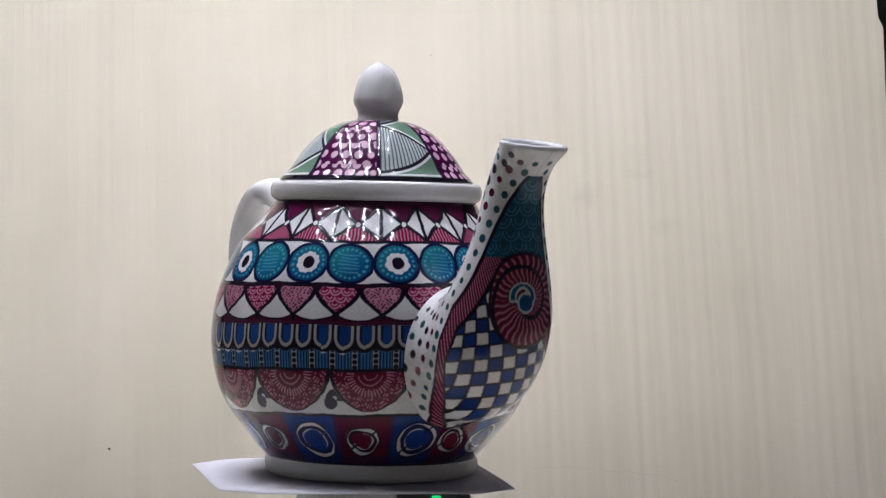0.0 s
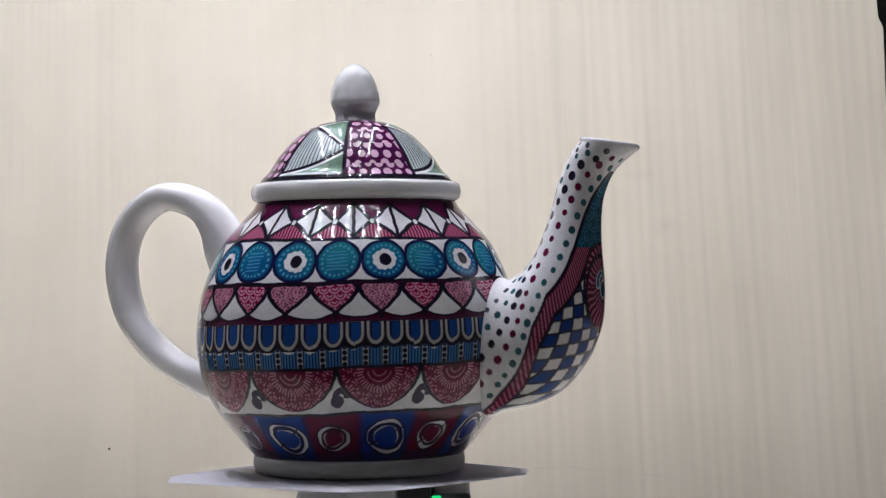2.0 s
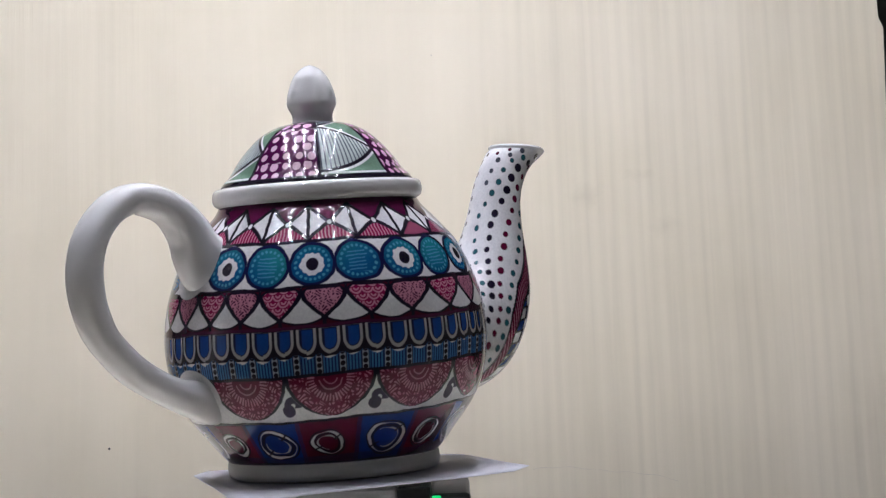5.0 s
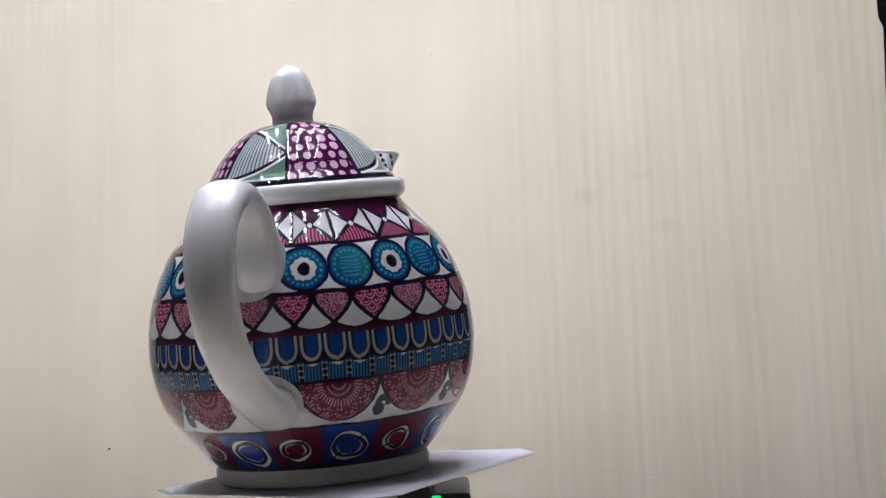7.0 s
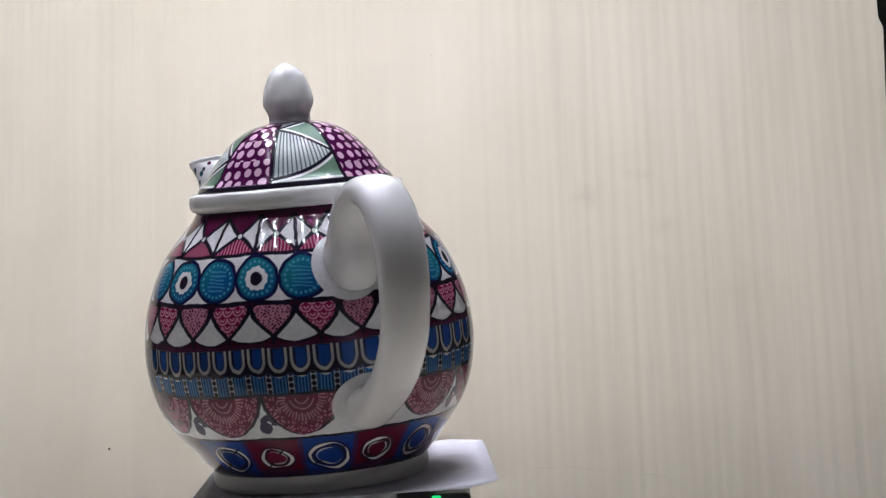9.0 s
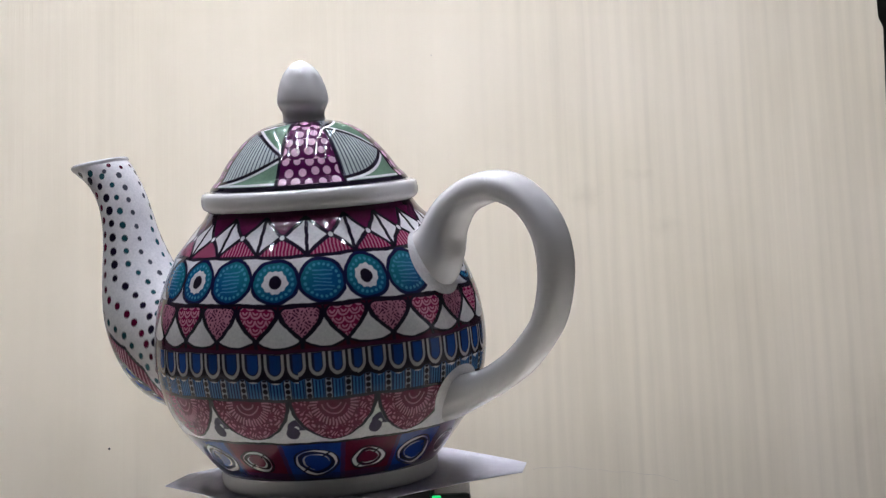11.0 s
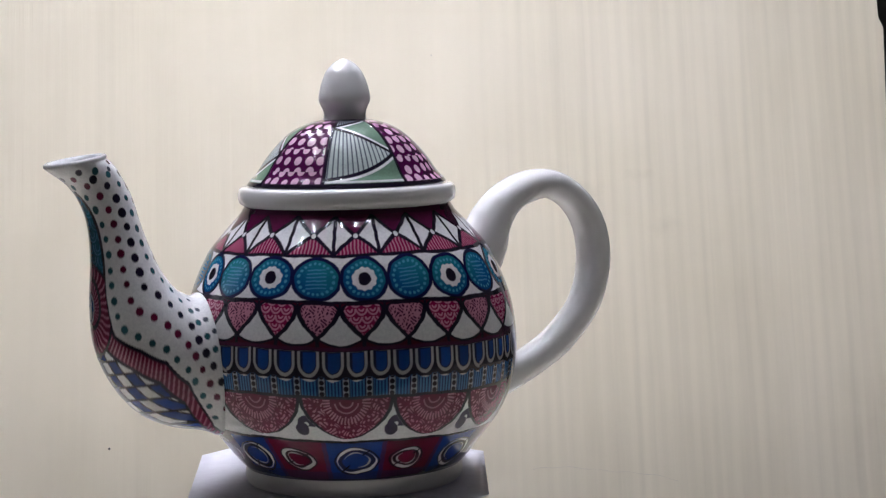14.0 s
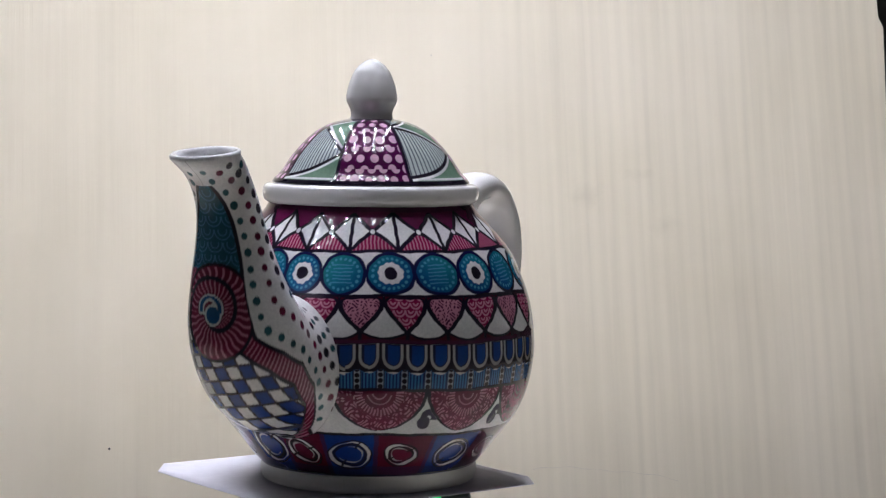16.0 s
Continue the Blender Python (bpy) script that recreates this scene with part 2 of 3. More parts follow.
def draw_body(az, z, rad):
    """The bands of ink on the pot: az in degrees from the spout, z the height, rad the radius there."""
    c = np.empty(az.shape + (3,))
    c[:] = WHITE
    wob = 0.0005 * np.sin(np.radians(az * 7)) + 0.0003 * np.sin(np.radians(az * 17 + 40))
    amp = np.interp(z, [0.012, 0.022, 0.037, 0.055, 0.100, 0.110], [0.0004, 0.0018, 0.0027, 0.0024, 0.0009, 0.0])
    h = z - amp * np.cos(np.radians(az)) + 0.5 * wob
    # the middle bands sag on one flank, most beside the spout
    sink = np.interp(az, [0, 8, 60, 110, 150, 185], [0, 1, 1, 0.7, 0.35, 0]) * np.interp(z, [0.018, 0.030, 0.070, 0.088], [0, 1, 1, 0])
    h = h + 0.0028 * sink
    h = h + 0.00009 * np.sin(np.radians(az * 37) + z * 900) + 0.00004 * np.sin(np.radians(az * 91) - z * 1500)
    az = az + 0.10 * np.sin(np.radians(az * 5))
    mpd = np.radians(1) * rad                       # metres to a degree
    line = 0.00080
    shake = 0.00011 * np.sin(z * 1300 + np.radians(az * 11)) + 0.00004 * np.sin(z * 3100 - np.radians(az * 23))

    def band(lo, hi):
        return inside(np.maximum(lo - h, h - hi))

    # shoulder: kites of white between hatched triangles, maroon above
    i, off, room = nearest(az, KITES)
    x, half = off * mpd + shake, room * mpd
    zone = band(0.1085, 0.1262)
    ink_on(c, zone, PLUM)
    f = np.clip(np.abs(x) / half, 0, 1)
    apex = 0.1162
    lower = apex - (apex - 0.1088) * (0.6 * f + 0.4 * f * f)              # upper edge of the hatched triangle
    upper = apex + 0.0078 * f                       # lower edge of the maroon one
    kite = np.maximum(lower - h, h - upper) * 0.8
    ink_on(c, zone * inside(kite), WHITE)
    tri = (h - lower) * 0.8
    ink_on(c, zone * inside(tri), CRIMSON * 0.8)
    hatch = np.abs(np.modf(np.abs(x / 0.00155))[0] - 0.5) * 0.00155 - 0.00030
    ink_on(c, zone * inside(tri + 0.0005) * inside(hatch), ROSE)
    ink_on(c, zone * inside(np.abs(kite) - line), BLACK)
    ink_on(c, zone * inside(kite) * inside(np.abs(half - np.abs(x)) - 0.0008), BLACK)
    bead = np.hypot(x, h - apex)
    ink_on(c, zone * inside(bead - 0.0015), BLACK)
    ink_on(c, zone * inside(bead - 0.0010), WHITE)
    ink_on(c, inside(np.abs(h - 0.1084) - 0.0007), BLACK)
    ink_on(c, inside(np.abs(h - 0.1256) - 0.0013), DEEP)

    # row of discs: eyes and striped ones by turns
    i, off, room = nearest(az, DISCS)
    x, half = off * mpd + shake, room * mpd
    zone = band(0.0890, 0.1082)
    y = h - 0.0988
    d = np.hypot(x * 0.0093 / (half + 0.0006), y)
    d = d * (1 + 0.022 * np.sin(2 * np.arctan2(y, x) + i * 1.7) + 0.012 * np.sin(5 * np.arctan2(y, x) + i))
    disc = d - 0.0093
    eye = np.isin(i, [0, 2, 4, 6, 8, 11, 13, 15, 17, 19]).astype(float)
    ink_on(c, zone * inside(disc), NAVY)
    mix = (np.clip(0.02 + 0.55 * hashed(i) + (hashed(i, 5) - 0.5) * 110 * x + 45 * y, 0, 0.95))[..., None]
    tone = (TEAL * (1 - mix) + SEA * mix) * (1.15 - 0.45 * np.clip(d / 0.0093, 0, 1) ** 2)[..., None]
    c += (zone * inside(disc + 0.0014))[..., None] * (tone - c)
    ang = np.arctan2(y, x)
    spot = np.hypot((d - 0.0064), (np.modf(np.abs(ang / (2 * math.pi) * 20 + 40))[0] - 0.5) * 2 * math.pi / 20 * 0.0066)
    ink_on(c, zone * inside(spot - 0.00062), SKY * 0.6 + SEA * 0.6)
    slope = 0.18 * (hashed(i, 3) - 0.5)
    sy = y + slope * x + 0.00003 * np.sin(x * 1700 + i * 2.1) + 0.00009 * np.sin(x * 410 + y * 900 + i)
    stripe = np.abs(np.modf(np.abs(sy / 0.0015 + 40))[0] - 0.5) * 0.0015 - 0.00022
    ink_on(c, zone * (1 - eye) * inside(stripe) * inside(np.maximum(np.abs(y) - 0.0048, np.abs(x) - 0.0036 - 0.0012 * hashed(i, np.floor(sy / 0.0015)))) * 0.85, SKY * 0.9 + SEA * 0.3)
    jag = 0.00028 * np.sin(ang * 11 + i) + 0.0002 * np.sin(ang * 5 + i * 2)
    ink_on(c, zone * eye * inside(d - 0.0046 + 0.7 * jag), WHITE)
    ink_on(c, zone * eye * inside(np.hypot(x * 1.02, y) - 0.00275), BLACK)
    ink_on(c, inside(np.abs(h - 0.0893) - 0.0008), BLACK)

    # hearts hung from a line, white peaks between, dark foot
    i, off, room = nearest(az, HEARTS)
    x, half = off * mpd + shake, room * mpd
    zone = band(0.0725, 0.0890)
    ink_on(c, zone, MAROON * 0.55)
    h2 = h + 0.0003 * np.sin(x * 250 + i * 2.3)
    t = np.clip((h2 - 0.0766) / 0.0098, 0, 1)
    edge = (half - 0.0007) * (0.35 * t + 0.65 * np.sin(t * math.pi / 2)) - np.clip(h - 0.0864, 0, 1) ** 2 * 420
    heart = np.maximum((np.abs(x) - edge) * 0.75, h - 0.0888)
    rise = np.clip((0.0856 - h) / 0.0094, 0, 1)
    peak = ((half - np.abs(x)) - (half - 0.0004) * (0.7 * rise + 0.3 * rise**2)) * 0.75
    sag = np.clip((half - np.abs(x)) / half, 0, 1)
    peak = np.maximum(np.maximum(peak, 0.0738 + 0.0026 * sag ** 2 - h), -(heart - 0.0007))
    ink_on(c, zone * inside(peak), WHITE)
    pink = np.isin(i % 2, [0]).astype(float)
    curls = worms(x, h, 0.00112, 1.0) - 0.24
    ink_on(c, zone * inside(heart), ROSE * 1.22)
    ink_on(c, zone * pink * inside(heart) * np.clip(curls * 8, 0, 1) * 0.95, DEEP)
    ink_on(c, zone * (1 - pink) * inside(heart), CRIMSON * 0.9)
    row = np.floor(h / 0.0029)
    sx = np.modf(np.abs(x / 0.0048 + 0.5 * (row % 2) + 0.3 * hashed(i) + 40))[0] - 0.5
    arc = np.hypot(sx * 0.0048, (row + 1) * 0.0029 - h + 0.0001)
    ring = np.minimum(np.abs(arc - 0.0023), np.abs(arc - 0.0010)) - 0.00034
    ink_on(c, zone * (1 - pink) * inside(heart + 0.0004) * inside(ring), ROSE * 1.4)
    ink_on(c, zone * inside(np.abs(heart) - 0.00062), BLACK)
    ink_on(c, zone * inside(np.abs(peak) - 0.00045), BLACK)
    ink_on(c, inside(np.abs(h - 0.0727) - 0.0008), DEEP)

    # tall loops
    cell, off, room = nearest(az, LOOPS)
    w, hw = off * mpd, room * mpd
    zone = band(0.0600, 0.0722)
    ink_on(c, zone, BLACK)
    dome = np.where(h > 0.0668, np.abs(w), np.hypot(w, (h - 0.0668) * 0.78)) - (hw - 0.0006)
    ink_on(c, zone * inside(dome) * inside(h - 0.0719), WHITE * 0.55)
    ink_on(c, zone * inside(dome + 0.0012) * inside(h - 0.0719), NAVY)
    blue = BLUE * (0.9 + 0.6 * hashed(cell))[..., None]
    a = zone * inside(np.maximum(dome + 0.0016, -w - hw + 0.0030)) * inside(h - 0.0714)
    c += a[..., None] * (blue * 0.75 + TEAL * 0.3 - c)
    # little striped blocks, dots between
    zone = band(0.0522, 0.0612)
    lowdome = np.where(h > 0.0668, np.abs(w), np.hypot(w, (h - 0.0668) * 0.78)) - (hw + 0.0004)
    ink_on(c, zone * inside(-(lowdome - 0.0004)), SKY * 0.68 + BLUE * 0.5)
    st = np.abs(np.modf(np.abs(w / 0.0014 + 40.25))[0] - 0.5) * 0.0014 - 0.00032
    ink_on(c, zone * inside(-(lowdome - 0.0006)) * inside(st), BLUE * 0.5)
    g = hw - np.abs(w)
    ink_on(c, zone * inside(g - 0.0013) * inside(-(lowdome - 0.0008)), SKY * 0.3 + WHITE * 0.45)
    bead = np.hypot(g, (np.modf(np.abs(h / 0.0025 + 40))[0] - 0.5) * 0.0025)
    ink_on(c, zone * inside(bead - 0.00108), BLACK)
    ink_on(c, zone * inside(np.abs(g - 0.0016) - 0.00018), BLACK)
    ink_on(c, inside(np.abs(h - 0.0522) - 0.0008), BLACK)

    # maroon scallops with drawn rays, a curl in each white gap
    i, off, room = nearest(az, np.sort(np.asarray(SCALLOP_GAPS) % 360))
    x, half = off * mpd + shake, room * mpd
    zone = band(0.0325, 0.0517)
    xs = (half - np.abs(x))                         # from the middle of a scallop
    t = np.clip((h - 0.0340) / 0.0175, 0, 1)
    wide = (half - 0.0006) * (1 - (1 - t) ** 2.0) ** 0.6
    scal = np.where(h > 0.0340, (xs - wide), 0.002 + xs * 0)
    bare = (((az > 170) & (az < 190)) | ((az > 351) | (az < 18.9))).astype(float)
    scal = np.where(bare > 0.5, 0.002, scal)
    ink_on(c, zone * inside(scal), MAROON * 0.85 + CRIMSON * 0.10)
    q = np.hypot(xs, (h - 0.0512) * 0.95)
    qa = np.arctan2(xs * np.sign(x), 0.0512 - h)
    ray = np.abs(np.modf(np.abs(qa / 0.15 + 40))[0] - 0.5) * 0.15 * q - 0.00026 - 0.00012 * hashed(np.floor(qa / 0.15), i)
    seg = ((q > 0.0068 + 0.0008 * hashed(np.floor(qa / 0.15))) & (q < 0.0098 + 0.0009 * hashed(np.floor(qa / 0.15), 3))) * 1.0
    ink_on(c, zone * inside(scal + 0.0006) * seg * inside(ray), CRIMSON * 0.2 + ROSE * 1.1)
    ink_on(c, zone * inside(scal + 0.0006) * inside(np.abs(np.abs(q - 0.0040) - 0.0011) - 0.00028) * (np.abs(qa) < 1.35), ROSE * 1.05)
    scr = worms(xs * np.sign(x), h, 0.0015, 2.0)
    ink_on(c, zone * inside(scal + 0.0009) * np.clip((scr - 0.22) * 5, 0, 1) * ((q > 0.0107)) * 0.9, CRIMSON * 0.2 + ROSE * 1.1)
    ink_on(c, zone * inside(np.abs(scal) - line), BLACK)
    bx, by = x * 0.9, (h - 0.0390) * 0.9
    curl = np.minimum(np.hypot(bx + 0.0002, by + 0.0010) - 0.0026, np.maximum(np.abs(np.hypot(bx - 0.0016, by - 0.0010) - 0.0022) - 0.0013, -by))
    plain = (np.abs((az + 180) % 360 - 180) < 26) | (np.abs(az % 360 - 180) < 17)
    curl = np.where(plain, 0.002, np.maximum(curl, -(scal - 0.0008)))
    ink_on(c, zone * inside(curl), BLACK * 3)
    ink_on(c, inside(np.abs(h - 0.0322) - 0.0008), BLACK)

    # squares of blue and maroon with a bean drawn in each
    i, off, room = nearest(az, SQUARES)
    x, half = off * mpd + shake, room * mpd
    zone = inside(h - 0.0318) * inside(0.0108 - z)
    even = (i % 2 == 1).astype(float)
    ink_on(c, zone * even, BLUE * 1.15)
    ink_on(c, zone * (1 - even), MAROON * 0.9)
    ink_on(c, zone * inside(np.abs(half - np.abs(x)) - 0.0010), DEEP * 0.8 + BLUE * 0.25)
    ink_on(c, zone * inside(z - 0.0116 - 0.0003 * np.sin(np.radians(az * 13))), BLACK)
    ink_on(c, zone * inside(h - 0.0150) * 0.6, BLACK * 2 + BLUE * 0.15)
    turn = 0.5 * (hashed(i) - 0.35)
    y = h - 0.0215
    bx, by = x * np.cos(turn) + y * np.sin(turn), -x * np.sin(turn) + y * np.cos(turn)
    size = 0.0058 + 0.0016 * even
    bean = np.hypot(bx * 0.9, by * 1.12 + 0.06 * bx) * (1 + 0.05 * np.sin(np.arctan2(by, bx) * 3 + i * 2))
    th = np.arctan2(by, bx)
    ring = np.abs(bean - size) - (0.00042 + 0.00034 * np.sin(th * 2 + i * 1.3))
    inner = np.abs(bean - size * 0.66) - (0.00024 + 0.00016 * np.sin(th * 3 + i))
    fill = even[..., None] * (BLUE * 1.1) + (1 - even)[..., None] * (MAROON * 0.95)
    a = zone * inside(bean - size * 0.62)
    c += a[..., None] * (fill - c)
    ink_on(c, zone * inside(np.abs(bean - size * 0.84) - size * 0.10) * 0.85, BLACK)
    ink_on(c, zone * inside(np.abs(bean - size - 0.00095) - 0.00032), BLACK)
    cut = (np.abs(by - bx * 0.8) > 0.0005)
    ink_on(c, zone * inside(ring) * cut, WHITE * 0.9)
    ink_on(c, zone * inside(inner) * cut * (np.sin(th + i * 2.4) > -0.6), WHITE * 0.65)
    ink_on(c, zone * inside(np.abs(by - bx * 0.8) * 0.78 - 0.00032) * inside(np.abs(bean - size * 0.85) - size * 0.32), BLACK)
    return c


LID_EDGES = [10.0, 55.4, 104.8, 145.7, 190.5, 237.0, 283.0, 328.3]   # petals of dots between these, leaves in the others


def draw_lid(az, s, rad):
    """az in degrees, s from 0 at the lid's edge to 1 at its top, rad the radius."""
    c = np.empty(az.shape + (3,))
    c[:] = PURPLE
    e = np.asarray(LID_EDGES)
    k = (np.searchsorted(e, az % 360, "right") - 1) % 8
    a0 = e[k]
    span = (e[(k + 1) % 8] - a0) % 360
    f = ((az - a0) % 360) / span                   # 0 to 1 across the panel
    wide = np.radians(span) * rad
    x = (f - 0.5) * wide
    tall = 0.046
    y = s * tall
    leaf = np.isin(k, [1, 3, 5, 7]).astype(float)
    # dotted panels
    pitch = 0.0055
    row = np.floor(y / pitch)
    n = np.maximum(np.round(wide / 0.0056), 2)
    jit = 0.25 * (hashed(row, k) - 0.5)
    fx = f * n + 0.5 * (row % 2) + jit
    col = np.floor(fx)
    dx = (np.modf(np.abs(fx) + 20)[0] - 0.5) * wide / n + 0.0007 * (hashed(col, row, k) - 0.5)
    dy = y - (row + 0.5) * pitch + 0.0009 * (hashed(row, col, k * 3) - 0.5)
    big = 0.00165 + 0.00065 * hashed(col, k, row * 2)
    dot = np.hypot(dx * 1.12, dy * 0.92) - big
    edge = np.minimum(f, 1 - f) * wide
    ink_on(c, (1 - leaf) * inside(dot) * inside(0.0012 - edge), PETAL)
    # leaf panels: a zigzag with hatching on one side and leaves on the other
    lc = np.empty_like(c)
    lc[:] = PALE
    hat = np.abs(np.modf(np.abs(f * 15 + 3))[0] - 0.5) * wide / 15 - 0.00030
    ink_on(lc, inside(hat), BLACK * 4 + GREEN * 0.25)
    z1 = 0.73 - 0.36 * f + 0.06 * np.sin(f * 3.1)   # upper stroke, falls to one side
    z2 = 0.08 + 0.28 * f - 0.05 * np.sin(f * 3.1)   # lower stroke
    z3 = 0.76 + 0.19 * f
    d1, d2, d3 = (s - z1) * tall * 0.85, (s - z2) * tall * 0.85, (s - z3) * tall * 0.9
    up = np.maximum(-d1, d3)
    ink_on(lc, inside(up), GREEN)
    ink_on(lc, inside(np.abs(up + 0.0014) - 0.0006), WHITE)
    ink_on(lc, inside(d2), GREEN)
    ink_on(lc, inside(np.abs(d2 + 0.0014) - 0.0006), WHITE)
    ink_on(lc, inside(np.abs(s - 0.055) * tall - 0.0006) * 0.8, WHITE)
    for d in (d1, d2, d3):
        ink_on(lc, inside(np.abs(d) - 0.0008), BLACK)
    c += leaf[..., None] * (lc - c)
    ink_on(c, inside(edge - 0.0007), BLACK)
    ink_on(c, inside((s - 0.035) * tall), BLACK)
    ink_on(c, inside((0.945 - s) * tall), BLACK + DEEP * 0.3)
    return c


# ---- the room, mostly out of view: added to enclose the pot and bounce light ----
def build_room():
    def slab(name, dims, mat, label, cat):
        return tagged(boxed(name, dims, mat), label, cat, kind="structure")
    slab("floor", (-2.0, 2.0, -2.4, 1.6, -0.80, -0.75), FLOOR_TILE, "dull grey floor under the table", "floor")
    slab("ceiling", (-2.1, 2.1, -2.5, 1.7, 1.75, 1.85), CEILING_PAINT, "unseen off-white ceiling added to close the room", "ceiling")
    slab("wall_north", (-2.1, 2.1, 1.6, 1.7, -0.75, 1.75), SHADED_WALL, "wall behind the cream board, coloured dark for the shade there", "wall")
    # these three walls are unseen, added as reflectors for fill light
    slab("wall_south", (-2.1, 2.1, -2.5, -2.4, -0.75, 1.75), FILL_WALL, "unseen pale wall added behind the camera to bounce fill light", "wall")
    slab("wall_west", (-2.1, -2.0, -2.4, 1.6, -0.75, 1.75), FILL_WALL, "unseen pale side wall added to bounce fill light", "wall")
    slab("wall_east", (2.0, 2.1, -2.4, 1.6, -0.75, 1.75), FILL_WALL, "unseen pale side wall added to bounce fill light", "wall")


BOARD_Y = 0.80


def build_backdrop():
    """A cream-brushed board stood upright behind the table, its one edge just in view."""
    bm = bmesh.new()
    outline = [(-0.85, -0.75), (0.4380, -0.75), (0.4347, 0.2989), (0.4382, 0.378), (0.4345, 0.388), (0.4338, 0.450), (0.4310, 1.00), (-0.85, 1.00)]
    front = [bm.verts.new((x, BOARD_Y, z)) for x, z in outline]
    back = [bm.verts.new((x, BOARD_Y + 0.012, z)) for x, z in outline]
    bm.faces.new(front)
    bm.faces.new(back[::-1])
    for k in range(len(outline)):
        j = (k + 1) % len(outline)
        bm.faces.new((front[j], front[k], back[k], back[j]))
    board = tagged(part("backdrop_board", bm, BOARD, None, smooth=False), "cream board with brushed vertical paint streaks behind the teapot", "backdrop board", kind="structure")
    # it leans back a little
    board.matrix_basis = pose(0, BOARD_Y, 0.2, -13) @ Matrix.Translation((0, -BOARD_Y, -0.2))

    def speck(x, z, r, mat, squash=1.0, seed=0):
        b = bmesh.new()
        rnd = random.Random(seed)
        ring = [b.verts.new((x + r * (0.8 + 0.4 * rnd.random()) * math.cos(a), BOARD_Y - 0.0006, z + squash * r * (0.8 + 0.4 * rnd.random()) * math.sin(a)))
                for a in [k * math.tau / 10 for k in range(10)]]
        mid = b.verts.new((x, BOARD_Y - 0.0010, z))
        for k in range(10):
            b.faces.new((ring[k], ring[(k + 1) % 10], mid))
        part("speck", b, mat, board)
    speck(-0.2406, 0.0346, 0.0010, DARK_MARK, 1.0, 1)
    speck(0.0421, 0.368, 0.0008, CRACK_MARK, 1.0, 2)

    # a hair crack in the paint
    b = bmesh.new()
    n = 40
    lo, hi = [], []
    for k in range(n + 1):
        f = k / n
        x = 0.1153 + 0.1211 * f
        z = 0.0044 + 0.0019 * math.sin(f * 2) - 0.0161 * f * f + 0.0009 * math.sin(f * 9) + 0.0005 * math.sin(f * 31)
        w = 0.00032 * (0.4 + 0.6 * abs(math.sin(f * 13 + 0.5)))
        lo.append(b.verts.new((x, BOARD_Y - 0.0005, z - w)))
        hi.append(b.verts.new((x, BOARD_Y - 0.0005, z + w)))
    for k in range(n):
        b.faces.new((lo[k], lo[k + 1], hi[k + 1], hi[k]))
    part("crack", b, CRACK_MARK, board)


def build_table():
    t = tagged(new("table"), "unseen cream table under the turntable, added to bounce light upward", "table")
    # out of view; its depth sets how much light it bounces and reflects
    boxed("tabletop", (-0.75, 0.75, -0.34, 0.60, -0.03, 0.0), TABLE_BOUNCE, t, bevel=0.003)
    for x in (-0.70, 0.66):
        for y in (-0.30, 0.52):
            boxed("leg", (x, x + 0.04, y, y + 0.04, -0.75, -0.03), TABLE_BOUNCE, t, bevel=0.002)


def build_lamp():
    """An LED lamp over the table: white bars of chips that run away from the camera."""
    lamp = tagged(new("led_lamp"), "white overhead lamp of parallel LED bars", "lamp")
    lamp.location = (-0.065, 0.17, 0.84)
    boxed("panel", (-0.25, 0.25, -0.34, 0.34, 0.012, 0.022), LAMP_WHITE, lamp, bevel=0.002)
    boxed("stem", (-0.012, 0.012, -0.012, 0.012, 0.022, 0.91), LAMP_WHITE, lamp, bevel=0.002)
    chip = None
    for k in range(6):
        x = -0.22 + 0.44 * k / 5
        bar = boxed("bar", (x - 0.008, x + 0.008, -0.335, 0.335, 0.0, 0.0118), LAMP_WHITE, lamp, bevel=0.001)
        for j in range(18):
            y = -0.325 + 0.65 * j / 17
            if chip is None:
                chip = part("led_chip", box(bmesh.new(), -0.0027, 0.0027, -0.0027, 0.0027, -0.0022, -0.0003), LED_CHIP, bar, "bright white LED chip", smooth=False)
                mesh = chip.data
            else:
                chip = tagged(new("led_chip", mesh), "bright white LED chip")
                chip.parent = bar
            chip.location = (x, y, 0)


# ---- the turntable and what turns on it ----
def spin(degrees):
    return pose(0, 0, TABLE_TOP, 0, 0, degrees)


SEAT = Matrix.Translation((0.00124, -0.01169, 0)) @ pose(0, 0, 0, 3.068, 0, 0) @ pose(0, 0, 0, 0, 0.186, 0) @ pose(0, 0, 0, 0, 0, 192)


def build_turntable():
    base = tagged(new("turntable"), "small grey motor turntable with green indicator light", "turntable")
    top = TABLE_TOP - 0.0008
    part("housing", box(bmesh.new(), -0.0220, 0.0228, -0.030, 0.030, 0.0, top, 0.0025), GREY_PLASTIC, base, smooth=False)
    part("motor_block", box(bmesh.new(), 0.0230, 0.0378, -0.029, 0.026, 0.0, top + 0.0003, 0.0008), BLACK_PLASTIC, base, smooth=False)
    part("circuit_box", box(bmesh.new(), 0.0380, 0.0556, -0.026, 0.024, 0.0, top - 0.0036, 0.0018), BLACK_PLASTIC, base, smooth=False)
    part("indicator_light", box(bmesh.new(), 0.0384, 0.0424, -0.0290, -0.0262, top - 0.014, top - 0.0040, 0.0006), GREEN_LED, base, "glowing green indicator", smooth=False)
    bm = bmesh.new()
    bmesh.ops.create_cone(bm, cap_ends=True, segments=48, radius1=0.012, radius2=0.012, depth=0.0024, matrix=Matrix.Translation((0, 0, top + 0.0005)))
    part("spindle", bm, BLACK_PLASTIC, base, smooth=False)


